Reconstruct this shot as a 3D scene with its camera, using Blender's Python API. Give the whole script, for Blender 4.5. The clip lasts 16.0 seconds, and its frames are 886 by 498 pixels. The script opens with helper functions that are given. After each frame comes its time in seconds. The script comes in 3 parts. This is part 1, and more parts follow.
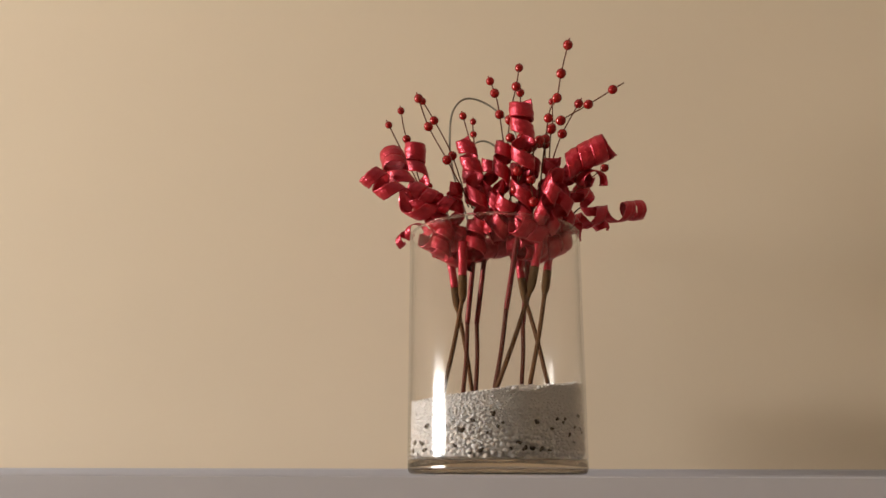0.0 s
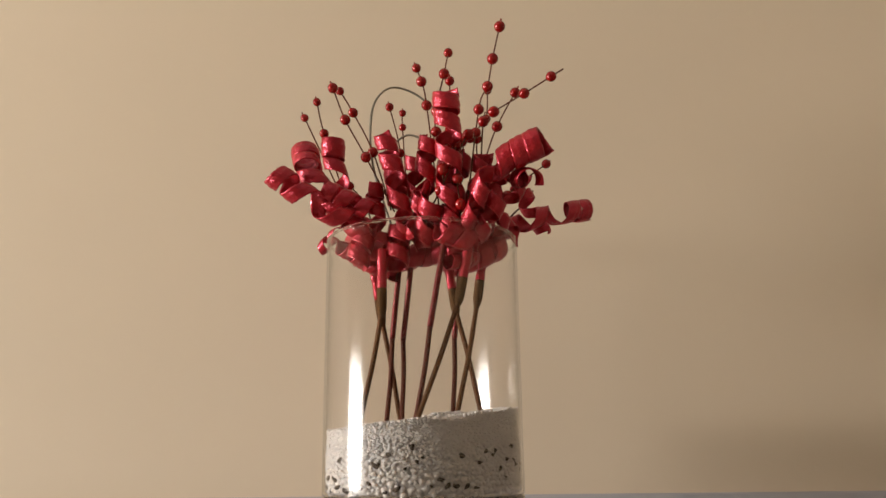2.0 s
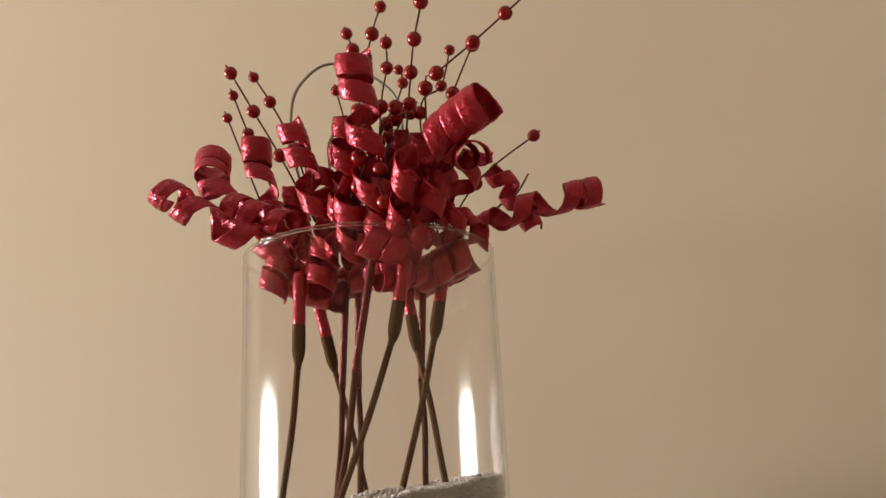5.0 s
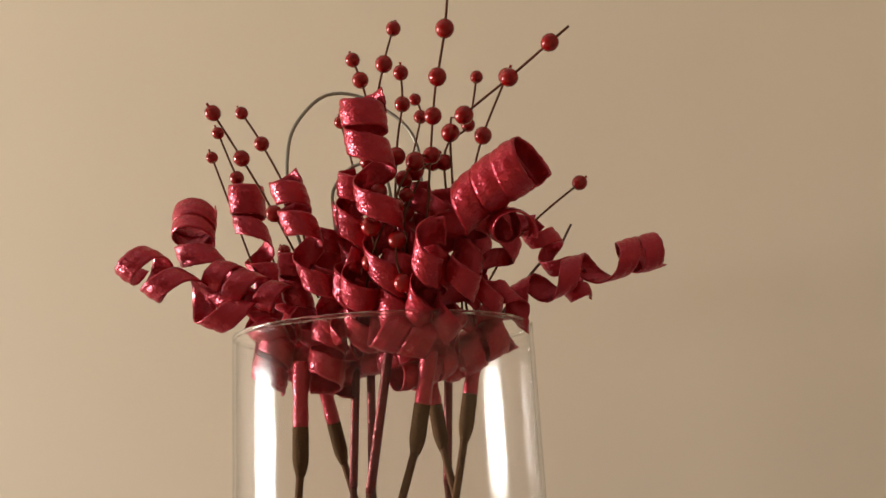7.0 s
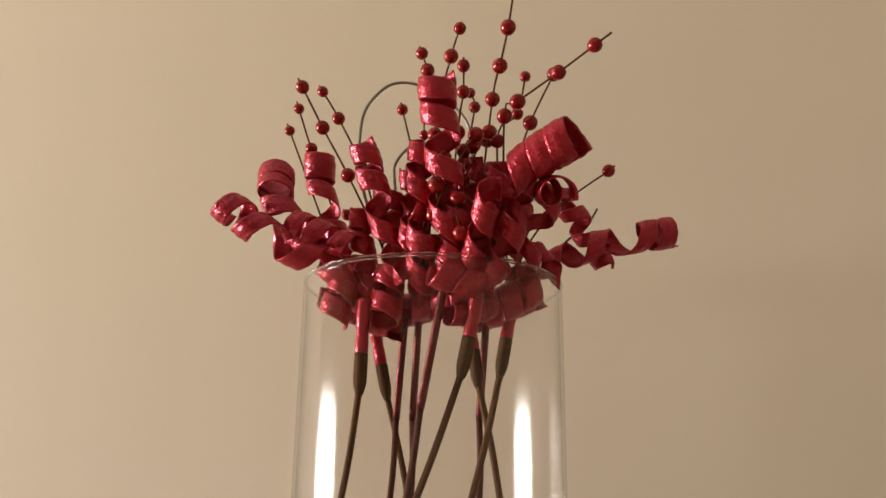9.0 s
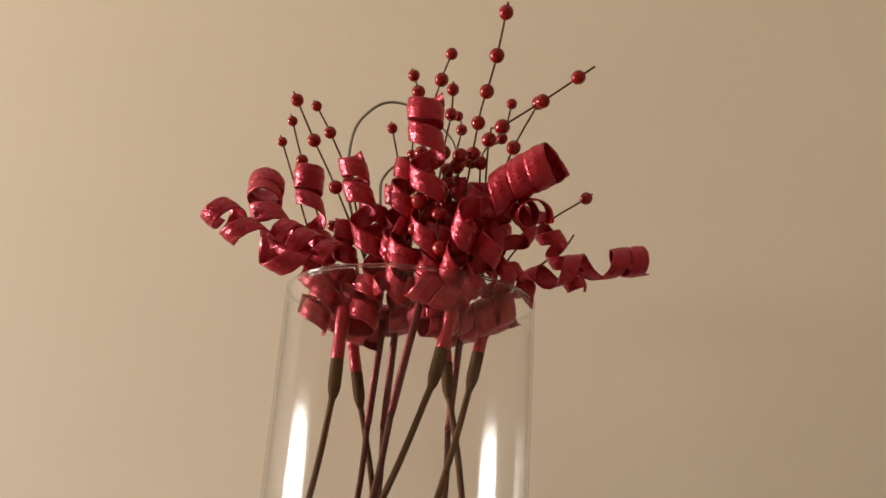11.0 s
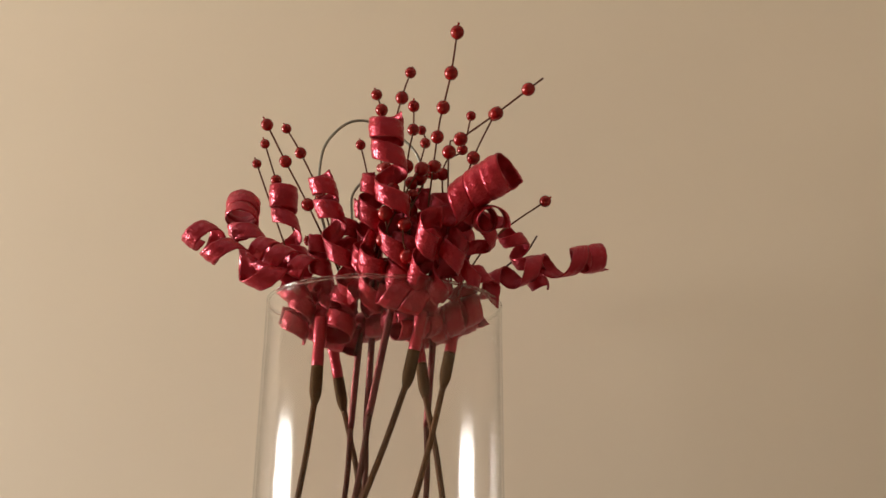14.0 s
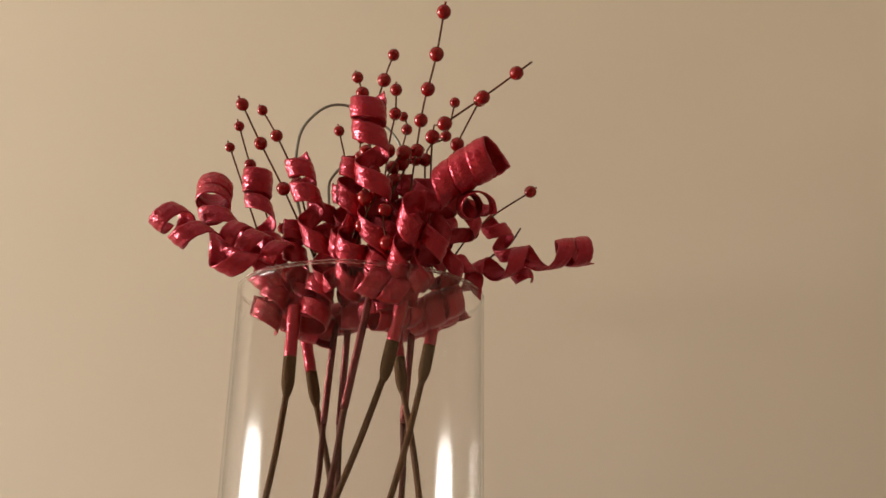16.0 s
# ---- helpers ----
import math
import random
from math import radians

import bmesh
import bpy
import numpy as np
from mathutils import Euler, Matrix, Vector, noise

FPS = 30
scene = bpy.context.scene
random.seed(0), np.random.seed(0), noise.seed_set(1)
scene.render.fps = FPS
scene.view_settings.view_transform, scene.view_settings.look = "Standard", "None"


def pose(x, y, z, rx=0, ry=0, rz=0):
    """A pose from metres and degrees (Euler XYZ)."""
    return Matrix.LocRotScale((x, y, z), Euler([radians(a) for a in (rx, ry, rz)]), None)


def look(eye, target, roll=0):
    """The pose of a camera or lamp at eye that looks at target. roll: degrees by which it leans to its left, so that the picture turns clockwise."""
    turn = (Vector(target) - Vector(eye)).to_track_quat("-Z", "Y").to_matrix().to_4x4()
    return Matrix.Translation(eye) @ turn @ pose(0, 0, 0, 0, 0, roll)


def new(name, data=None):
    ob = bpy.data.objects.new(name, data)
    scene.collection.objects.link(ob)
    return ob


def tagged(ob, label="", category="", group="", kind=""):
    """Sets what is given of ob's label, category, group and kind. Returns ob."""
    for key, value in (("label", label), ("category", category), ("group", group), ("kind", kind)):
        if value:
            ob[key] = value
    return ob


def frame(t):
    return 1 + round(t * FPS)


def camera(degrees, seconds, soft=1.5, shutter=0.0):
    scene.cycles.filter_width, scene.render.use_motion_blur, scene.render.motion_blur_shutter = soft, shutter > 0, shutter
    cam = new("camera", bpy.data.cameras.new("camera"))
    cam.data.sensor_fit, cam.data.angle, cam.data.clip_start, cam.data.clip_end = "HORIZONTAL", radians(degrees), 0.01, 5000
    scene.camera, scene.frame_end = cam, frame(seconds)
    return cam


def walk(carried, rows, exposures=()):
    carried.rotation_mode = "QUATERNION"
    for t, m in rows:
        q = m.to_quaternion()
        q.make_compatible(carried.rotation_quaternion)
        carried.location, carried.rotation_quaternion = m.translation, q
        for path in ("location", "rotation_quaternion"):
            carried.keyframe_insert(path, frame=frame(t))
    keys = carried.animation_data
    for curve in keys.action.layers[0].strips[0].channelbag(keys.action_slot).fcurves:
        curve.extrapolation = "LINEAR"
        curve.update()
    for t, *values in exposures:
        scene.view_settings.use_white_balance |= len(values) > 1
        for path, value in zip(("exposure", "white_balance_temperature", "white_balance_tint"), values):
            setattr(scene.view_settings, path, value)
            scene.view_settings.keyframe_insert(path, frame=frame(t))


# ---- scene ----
EXPO = 0.27
cam = camera(54.92, 16.0)
# seconds, eye x y z, yaw, pitch, lean to the left
PATH = [
    (0, 0.0045, -0.7333, 1.1984, 3.94, 14.96, 0.15),
    (0.5, 0.0004, -0.6648, 1.1962, 5.46, 14.00, -2.44),
    (1, 0.0168, -0.6296, 1.2029, 3.72, 13.28, -1.65),
    (1.5, 0.0310, -0.6492, 1.2252, 2.58, 13.72, -0.36),
    (2, 0.0499, -0.6565, 1.2340, 2.90, 14.14, -0.70),
    (2.5, 0.0644, -0.6100, 1.2440, 4.11, 14.70, -1.10),
    (3, 0.0849, -0.5568, 1.2564, 4.81, 15.26, -0.34),
    (3.2, 0.0968, -0.5391, 1.2524, 5.18, 15.84, -1.73),
    (5.3, 0.1889, -0.4650, 1.2803, 17.70, 15.65, -3.28),
    (5.5, 0.1831, -0.4675, 1.2914, 17.95, 16.68, -3.89),
    (6, 0.1648, -0.4408, 1.3103, 18.73, 17.18, -4.06),
    (6.5, 0.1569, -0.4100, 1.3416, 17.72, 14.66, -3.66),
    (7, 0.1568, -0.4025, 1.3492, 17.03, 12.84, -3.27),
    (7.5, 0.1504, -0.4413, 1.2915, 16.26, 17.41, -3.66),
    (8, 0.1354, -0.4592, 1.2889, 18.25, 16.09, -1.04),
    (8.5, 0.1260, -0.4590, 1.2858, 17.60, 16.03, 0.36),
    (9, 0.1433, -0.4660, 1.2886, 16.44, 16.00, 0.75),
    (9.5, 0.1523, -0.4827, 1.2840, 17.57, 16.86, 2.49),
    (10, 0.1479, -0.4781, 1.2921, 15.82, 17.89, 5.33),
    (10.2, 0.1507, -0.4796, 1.2882, 16.02, 17.59, 4.54),
    (12.3, 0.1534, -0.4806, 1.2743, 15.33, 18.39, 3.45),
    (12.5, 0.1581, -0.4898, 1.2796, 15.51, 18.60, 2.82),
    (13, 0.1681, -0.4990, 1.2740, 15.04, 18.83, 2.40),
    (13.5, 0.1732, -0.5110, 1.2779, 15.38, 18.31, 1.56),
    (14, 0.1760, -0.5057, 1.2710, 15.24, 17.98, 0.49),
    (14.5, 0.1789, -0.4962, 1.2587, 15.64, 17.11, 1.39),
    (15, 0.1843, -0.4888, 1.2629, 14.74, 17.39, -0.08),
    (15.5, 0.1793, -0.4920, 1.2632, 13.68, 17.97, 1.04),
    (16, 0.1630, -0.4831, 1.2644, 13.10, 18.82, 0.95),
]


def eye_pose(x, y, z, yaw, pitch, lean):
    return pose(x, y, z, 90 + pitch, 0, yaw) @ pose(0, 0, 0, 0, 0, lean)


walk(cam, [(t, eye_pose(*row)) for t, *row in PATH], exposures=[(0.0, EXPO), (16.0, EXPO)])

# ---- world, light ----
SHELF = 1.2          # height of the shelf's top
WALL = 0.15          # the wall's face behind the vase
world = bpy.data.worlds.new("world")
scene.world = world
world.use_nodes = True
sky = world.node_tree.nodes.new("ShaderNodeTexSky")
sky.sky_type, sky.sun_disc = "NISHITA", False
sky.sun_elevation, sky.sun_rotation = radians(35), radians(120)
world.node_tree.links.new(sky.outputs[0], world.node_tree.nodes["Background"].inputs[0])
world.node_tree.nodes["Background"].inputs[1].default_value = 0.1

# daylight in the opening of the window
day = bpy.data.lights.new("window_daylight", "AREA")
day.shape, day.size, day.size_y, day.energy, day.color = "RECTANGLE", 1.40, 0.72, 168, (1.0, 0.955, 0.90)
day.spread = radians(125)
# fade put into the lamp: dimmer towards its edges, so its reflection looks soft
day.use_nodes = True
dn, dk = day.node_tree.nodes, day.node_tree.links
geo_in, xyz = dn.new("ShaderNodeNewGeometry"), dn.new("ShaderNodeSeparateXYZ")
dk.new(geo_in.outputs["Parametric"], xyz.inputs[0])
fall = None
for axis, soft in (("X", 0.30), ("Y", 0.45)):
    lift, drop = dn.new("ShaderNodeMapRange"), dn.new("ShaderNodeMapRange")
    for ramp, lo, hi in ((lift, 0.0, soft), (drop, 1.0, 1.0 - soft)):
        ramp.interpolation_type = "SMOOTHSTEP"
        ramp.inputs["From Min"].default_value, ramp.inputs["From Max"].default_value = lo, hi
        dk.new(xyz.outputs[axis], ramp.inputs["Value"])
    both = dn.new("ShaderNodeMath")
    both.operation = "MULTIPLY"
    dk.new(lift.outputs[0], both.inputs[0]), dk.new(drop.outputs[0], both.inputs[1])
    if fall:
        join = dn.new("ShaderNodeMath")
        join.operation = "MULTIPLY"
        dk.new(fall.outputs[0], join.inputs[0]), dk.new(both.outputs[0], join.inputs[1])
        both = join
    fall = both
dk.new(fall.outputs[0], dn["Emission"].inputs["Strength"])
day_ob = new("window_daylight", day)
day_ob.matrix_world = look((-3.22, -0.74, 1.39), (0, -0.74, 1.39))


# ---- materials ----
def material(name, color, rough=0.5, metal=0.0, grain=0.0, scale=60.0, bump=0.0, bump_scale=200.0, spec=0.5, second=None):
    """Principled surface whose colour wanders between color and second at two scales, with a fine bump."""
    m = bpy.data.materials.new(name)
    m.use_nodes = True
    n, k = m.node_tree.nodes, m.node_tree.links
    b = n["Principled BSDF"]
    b.inputs["Roughness"].default_value, b.inputs["Metallic"].default_value = rough, metal
    b.inputs["Specular IOR Level"].default_value = spec
    b.inputs["Base Color"].default_value = (*color, 1)
    co = n.new("ShaderNodeTexCoord")
    if grain or second:
        second = second or tuple(c * (1 - grain) for c in color)
        a, c = n.new("ShaderNodeTexNoise"), n.new("ShaderNodeTexNoise")
        a.inputs["Scale"].default_value, c.inputs["Scale"].default_value = scale, scale * 0.09
        a.inputs["Detail"].default_value = 6
        mix, add = n.new("ShaderNodeMix"), n.new("ShaderNodeMath")
        add.operation = "MULTIPLY_ADD"
        add.inputs[1].default_value, add.inputs[2].default_value = 0.5, 0.0
        mix.data_type = "RGBA"
        mix.inputs["A"].default_value, mix.inputs["B"].default_value = (*color, 1), (*second, 1)
        plus = n.new("ShaderNodeMath")
        plus.operation = "MULTIPLY_ADD"
        plus.inputs[1].default_value = 0.5
        k.new(co.outputs["Object"], a.inputs["Vector"]), k.new(co.outputs["Object"], c.inputs["Vector"])
        k.new(a.outputs["Fac"], add.inputs[0]), k.new(c.outputs["Fac"], plus.inputs[0])
        k.new(add.outputs[0], plus.inputs[2]), k.new(plus.outputs[0], mix.inputs["Factor"])
        k.new(mix.outputs["Result"], b.inputs["Base Color"])
    if bump:
        t, u = n.new("ShaderNodeTexNoise"), n.new("ShaderNodeBump")
        t.inputs["Scale"].default_value, t.inputs["Detail"].default_value = bump_scale, 4
        u.inputs["Strength"].default_value, u.inputs["Distance"].default_value = bump, 0.002
        k.new(co.outputs["Object"], t.inputs["Vector"]), k.new(t.outputs["Fac"], u.inputs["Height"])
        k.new(u.outputs["Normal"], b.inputs["Normal"])
    return m


def glitter(name, color, second, size, spread, rough, metal):
    """Foil flecks: small cells, each tilted its own way and a little different in tint."""
    m = material(name, color, rough, metal)
    n, k = m.node_tree.nodes, m.node_tree.links
    b = n["Principled BSDF"]
    co, cell = n.new("ShaderNodeTexCoord"), n.new("ShaderNodeTexVoronoi")
    cell.inputs["Scale"].default_value = 1 / size
    k.new(co.outputs["Object"], cell.inputs["Vector"])
    off, mul, geo, plus, unit = (n.new("ShaderNodeVectorMath"), n.new("ShaderNodeVectorMath"), n.new("ShaderNodeNewGeometry"),
                                 n.new("ShaderNodeVectorMath"), n.new("ShaderNodeVectorMath"))
    off.operation, mul.operation, plus.operation, unit.operation = "SUBTRACT", "SCALE", "ADD", "NORMALIZE"
    off.inputs[1].default_value = (0.5, 0.5, 0.5)
    mul.inputs["Scale"].default_value = spread
    k.new(cell.outputs["Color"], off.inputs[0]), k.new(off.outputs[0], mul.inputs[0])
    k.new(geo.outputs["Normal"], plus.inputs[0]), k.new(mul.outputs[0], plus.inputs[1])
    k.new(plus.outputs[0], unit.inputs[0]), k.new(unit.outputs[0], b.inputs["Normal"])
    noise_tex, mix = n.new("ShaderNodeTexNoise"), n.new("ShaderNodeMix")
    noise_tex.inputs["Scale"].default_value, noise_tex.inputs["Detail"].default_value = 90, 5
    mix.data_type = "RGBA"
    mix.inputs["A"].default_value, mix.inputs["B"].default_value = (*color, 1), (*second, 1)
    k.new(co.outputs["Object"], noise_tex.inputs["Vector"]), k.new(noise_tex.outputs["Fac"], mix.inputs["Factor"])
    k.new(mix.outputs["Result"], b.inputs["Base Color"])
    return m


WALL_PAINT = material("wall_paint", (0.69, 0.578, 0.436), 0.75, grain=0.05, scale=9, bump=0.03, bump_scale=350, spec=0.2)
WHITE_PAINT = material("grey_white_paint", (0.45, 0.43, 0.455), 0.62, grain=0.08, scale=14, bump=0.05, bump_scale=120, spec=0.3)
PALE_PAINT = material("pale_paint", (0.80, 0.77, 0.71), 0.8, grain=0.04, scale=5)
CEILING_PAINT = material("ceiling_paint", (0.80, 0.79, 0.76), 0.85, grain=0.04, scale=6)
FLOOR_WOOD = material("floor_wood", (0.56, 0.46, 0.33), 0.5, second=(0.46, 0.37, 0.25), scale=20)
FOIL = glitter("glitter_foil", (0.41, 0.008, 0.011), (0.28, 0.005, 0.007), 0.0007, 0.42, 0.34, 0.32)
fb = FOIL.node_tree.nodes["Principled BSDF"]
fb.inputs["IOR"].default_value, fb.inputs["Specular Tint"].default_value = 1.95, (1.0, 0.36, 0.56, 1)
fb.inputs["Coat Weight"].default_value, fb.inputs["Coat Roughness"].default_value = 0.15, 0.2
FOIL.node_tree.links.new(fb.inputs["Normal"].links[0].from_socket, fb.inputs["Coat Normal"])
FOIL_STEM = glitter("glitter_stem", (0.18, 0.011, 0.012), (0.11, 0.012, 0.009), 0.0008, 0.4, 0.42, 0.5)
BERRY_RED = glitter("berry_lacquer", (0.31, 0.003, 0.003), (0.21, 0.002, 0.002), 0.0006, 0.16, 0.24, 0.18)
STEM_RED = material("stem_red_brown", (0.11, 0.026, 0.013), 0.65, spec=0.1, second=(0.09, 0.03, 0.02), scale=300, bump=0.3, bump_scale=900)
STEM_BROWN = material("stem_brown", (0.19, 0.08, 0.03), 0.7, spec=0.1, second=(0.035, 0.018, 0.01), scale=400, bump=0.3, bump_scale=900)
TAPE_BROWN = material("floral_tape", (0.13, 0.062, 0.024), 0.8, spec=0.05, second=(0.06, 0.034, 0.016), scale=300, bump=0.4, bump_scale=700)
WIRE_BROWN = material("twig_wire", (0.14, 0.045, 0.028), 0.75, spec=0.05, second=(0.10, 0.04, 0.025), scale=500)
WIRE_GREY = material("steel_wire", (0.30, 0.275, 0.22), 0.5, metal=0.4, grain=0.2, scale=600)
DRY_TIP = material("dry_tip", (0.10, 0.05, 0.04), 0.7, grain=0.3, scale=900)
WINDOW_WHITE = material("window_white", (0.8, 0.8, 0.78), 0.4, grain=0.05, scale=20)

PEBBLE = material("white_pebble", (0.66, 0.60, 0.56), 0.9, grain=0.10, scale=300, bump=0.15, bump_scale=500, spec=0.15)
pbsdf = PEBBLE.node_tree.nodes["Principled BSDF"]
pbsdf.inputs["Subsurface Weight"].default_value, pbsdf.inputs["Subsurface Scale"].default_value = 0.8, 0.006
pbsdf.inputs["Subsurface Radius"].default_value = (1.0, 0.9, 0.8)
pn, pk = PEBBLE.node_tree.nodes, PEBBLE.node_tree.links
info, hue = pn.new("ShaderNodeObjectInfo"), pn.new("ShaderNodeHueSaturation")
span = pn.new("ShaderNodeMapRange")
span.inputs["To Min"].default_value, span.inputs["To Max"].default_value = 0.88, 1.06
pk.new(info.outputs["Random"], span.inputs["Value"]), pk.new(span.outputs[0], hue.inputs["Value"])
link = pn["Principled BSDF"].inputs["Base Color"].links[0]
pk.new(link.from_socket, hue.inputs["Color"]), pk.new(hue.outputs[0], pn["Principled BSDF"].inputs["Base Color"])

# dark colour stands in for the shade in gaps between pebbles
GAP_SHADE = material("gap_shade", (0.10, 0.075, 0.055), 0.85, grain=0.4, scale=500, bump=0.2, bump_scale=600, spec=0.2)
GLASS = bpy.data.materials.new("clear_glass")     # thin blown wall: light goes straight through, Fresnel gloss on top
GLASS.use_nodes = True
gn, gk = GLASS.node_tree.nodes, GLASS.node_tree.links
gn.remove(gn["Principled BSDF"])
through_glass, gloss, fres, both = (gn.new("ShaderNodeBsdfTransparent"), gn.new("ShaderNodeBsdfGlossy"), gn.new("ShaderNodeLayerWeight"), gn.new("ShaderNodeMixShader"))
through_glass.inputs["Color"].default_value = (0.985, 0.98, 0.975, 1)
gloss.inputs["Roughness"].default_value = 0.09
fres.inputs["Blend"].default_value = 0.5
steep, base_gloss = gn.new("ShaderNodeMath"), gn.new("ShaderNodeMath")
steep.operation, base_gloss.operation = "POWER", "MULTIPLY_ADD"
steep.inputs[1].default_value, base_gloss.inputs[1].default_value, base_gloss.inputs[2].default_value = 5.0, 0.97, 0.024
gk.new(fres.outputs["Facing"], steep.inputs[0]), gk.new(steep.outputs[0], base_gloss.inputs[0])
gk.new(base_gloss.outputs[0], both.inputs[0]), gk.new(through_glass.outputs[0], both.inputs[1]), gk.new(gloss.outputs[0], both.inputs[2])
gk.new(both.outputs[0], gn["Material Output"].inputs["Surface"])

GLASS_FOOT = bpy.data.materials.new("thick_glass")
GLASS_FOOT.use_nodes = True
gb = GLASS_FOOT.node_tree.nodes["Principled BSDF"]
# brown tint stands in for the dark shelf and wall refracted in the foot
gb.inputs["Base Color"].default_value = (0.62, 0.53, 0.42, 1)
gb.inputs["Transmission Weight"].default_value, gb.inputs["Roughness"].default_value, gb.inputs["IOR"].default_value = 1.0, 0.0, 1.45
CLEAR_RIM = GLASS_FOOT.copy()
CLEAR_RIM.name = "clear_rim_glass"
CLEAR_RIM.node_tree.nodes["Principled BSDF"].inputs["Base Color"].default_value = (0.93, 0.94, 0.92, 1)


# ---- building helpers ----
def finish(bm, name, smooth=True):
    bmesh.ops.recalc_face_normals(bm, faces=bm.faces)
    me = bpy.data.meshes.new(name)
    bm.to_mesh(me)
    bm.free()
    for p in me.polygons:
        p.use_smooth = smooth
    return me


def part(name, shape, mat, parent=None, label="", m=None):
    """Links a bmesh or a mesh as one object, under a parent if there is one."""
    me = shape if isinstance(shape, bpy.types.Mesh) else finish(shape, name)
    if not me.materials:
        me.materials.append(mat)
    ob = new(name, me)
    ob.parent = parent
    if m is not None:
        ob.matrix_basis = m
    return tagged(ob, label)


def empty(name, at, label, category, group=""):
    ob = new(name)
    ob.location = at
    ob.empty_display_size = 0.02
    return tagged(ob, label, category, group)


def box(x0, x1, y0, y1, z0, z1, bevel=0.0, bm=None):
    bm = bm or bmesh.new()
    made = bmesh.ops.create_cube(bm, size=1, matrix=Matrix.Translation(((x0 + x1) / 2, (y0 + y1) / 2, (z0 + z1) / 2)) @ Matrix.Diagonal((x1 - x0, y1 - y0, z1 - z0, 1)))
    if bevel:
        edges = list({e for v in made["verts"] for e in v.link_edges})
        bmesh.ops.bevel(bm, geom=edges, offset=bevel, segments=3, affect="EDGES")
    return bm


def lathe(profile, steps=64, close=False):
    """Turns a profile of (radius, height) round the upright axis."""
    bm = bmesh.new()
    rings = []
    for r, z in profile:
        if r < 1e-6:
            rings.append([bm.verts.new((0, 0, z))])
        else:
            rings.append([bm.verts.new((r * math.cos(2 * math.pi * i / steps), r * math.sin(2 * math.pi * i / steps), z)) for i in range(steps)])
    pairs = list(zip(rings, rings[1:])) + ([(rings[-1], rings[0])] if close else [])
    for a, b in pairs:
        for i in range(steps):
            j = (i + 1) % steps
            face = [a[i % len(a)], a[j % len(a)], b[j % len(b)], b[i % len(b)]]
            face = list(dict.fromkeys(face))
            if len(face) > 2:
                bm.faces.new(face)
    return bm


def spline(ctrl, n):
    """n + 1 points of a smooth line through the control points, evenly spread."""
    p = [Vector(c) for c in ctrl]
    if len(p) == 2:
        dense = [p[0].lerp(p[1], i / 60) for i in range(61)]
    else:
        q = [2 * p[0] - p[1], *p, 2 * p[-1] - p[-2]]
        dense = []
        for a, b, c, d in zip(q, q[1:], q[2:], q[3:]):
            for i in range(40):
                t = i / 40
                dense.append(0.5 * (2 * b + (c - a) * t + (2 * a - 5 * b + 4 * c - d) * t * t + (3 * b - a - 3 * c + d) * t ** 3))
        dense.append(p[-1])
    run = [0.0]
    for a, b in zip(dense, dense[1:]):
        run.append(run[-1] + (b - a).length)
    out, k = [], 0
    for i in range(n + 1):
        s = run[-1] * i / n
        while k < len(run) - 2 and run[k + 1] < s:
            k += 1
        out.append(dense[k].lerp(dense[k + 1], (s - run[k]) / max(run[k + 1] - run[k], 1e-9)))
    return out


def moving_axes(line):
    """For each point of a line: along it, and two ways across it that turn as little as they can."""
    out, side = [], None
    for i, p in enumerate(line):
        along = (line[min(i + 1, len(line) - 1)] - line[max(i - 1, 0)]).normalized()
        if side is None:
            side = along.cross(Vector((0, -1, 0.1))).normalized()
        side = (side - along * side.dot(along)).normalized()
        out.append((p, along, side, along.cross(side)))
    return out


def tube(ctrl, radius, n=24, sides=8, shape=None, bm=None):
    """A round rod along a line; shape(s) scales its radius along it."""
    bm = bm or bmesh.new()
    last = None
    axes = moving_axes(spline(ctrl, n))
    for i, (p, along, u, v) in enumerate(axes):
        r = radius * (shape(i / n) if shape else 1)
        ring = [bm.verts.new(p + r * (u * math.cos(2 * math.pi * k / sides) + v * math.sin(2 * math.pi * k / sides))) for k in range(sides)]
        if last:
            for k in range(sides):
                bm.faces.new((last[k], last[(k + 1) % sides], ring[(k + 1) % sides], ring[k]))
        else:
            bm.faces.new(ring[::-1])
        last = ring
    bm.faces.new(last)
    return bm


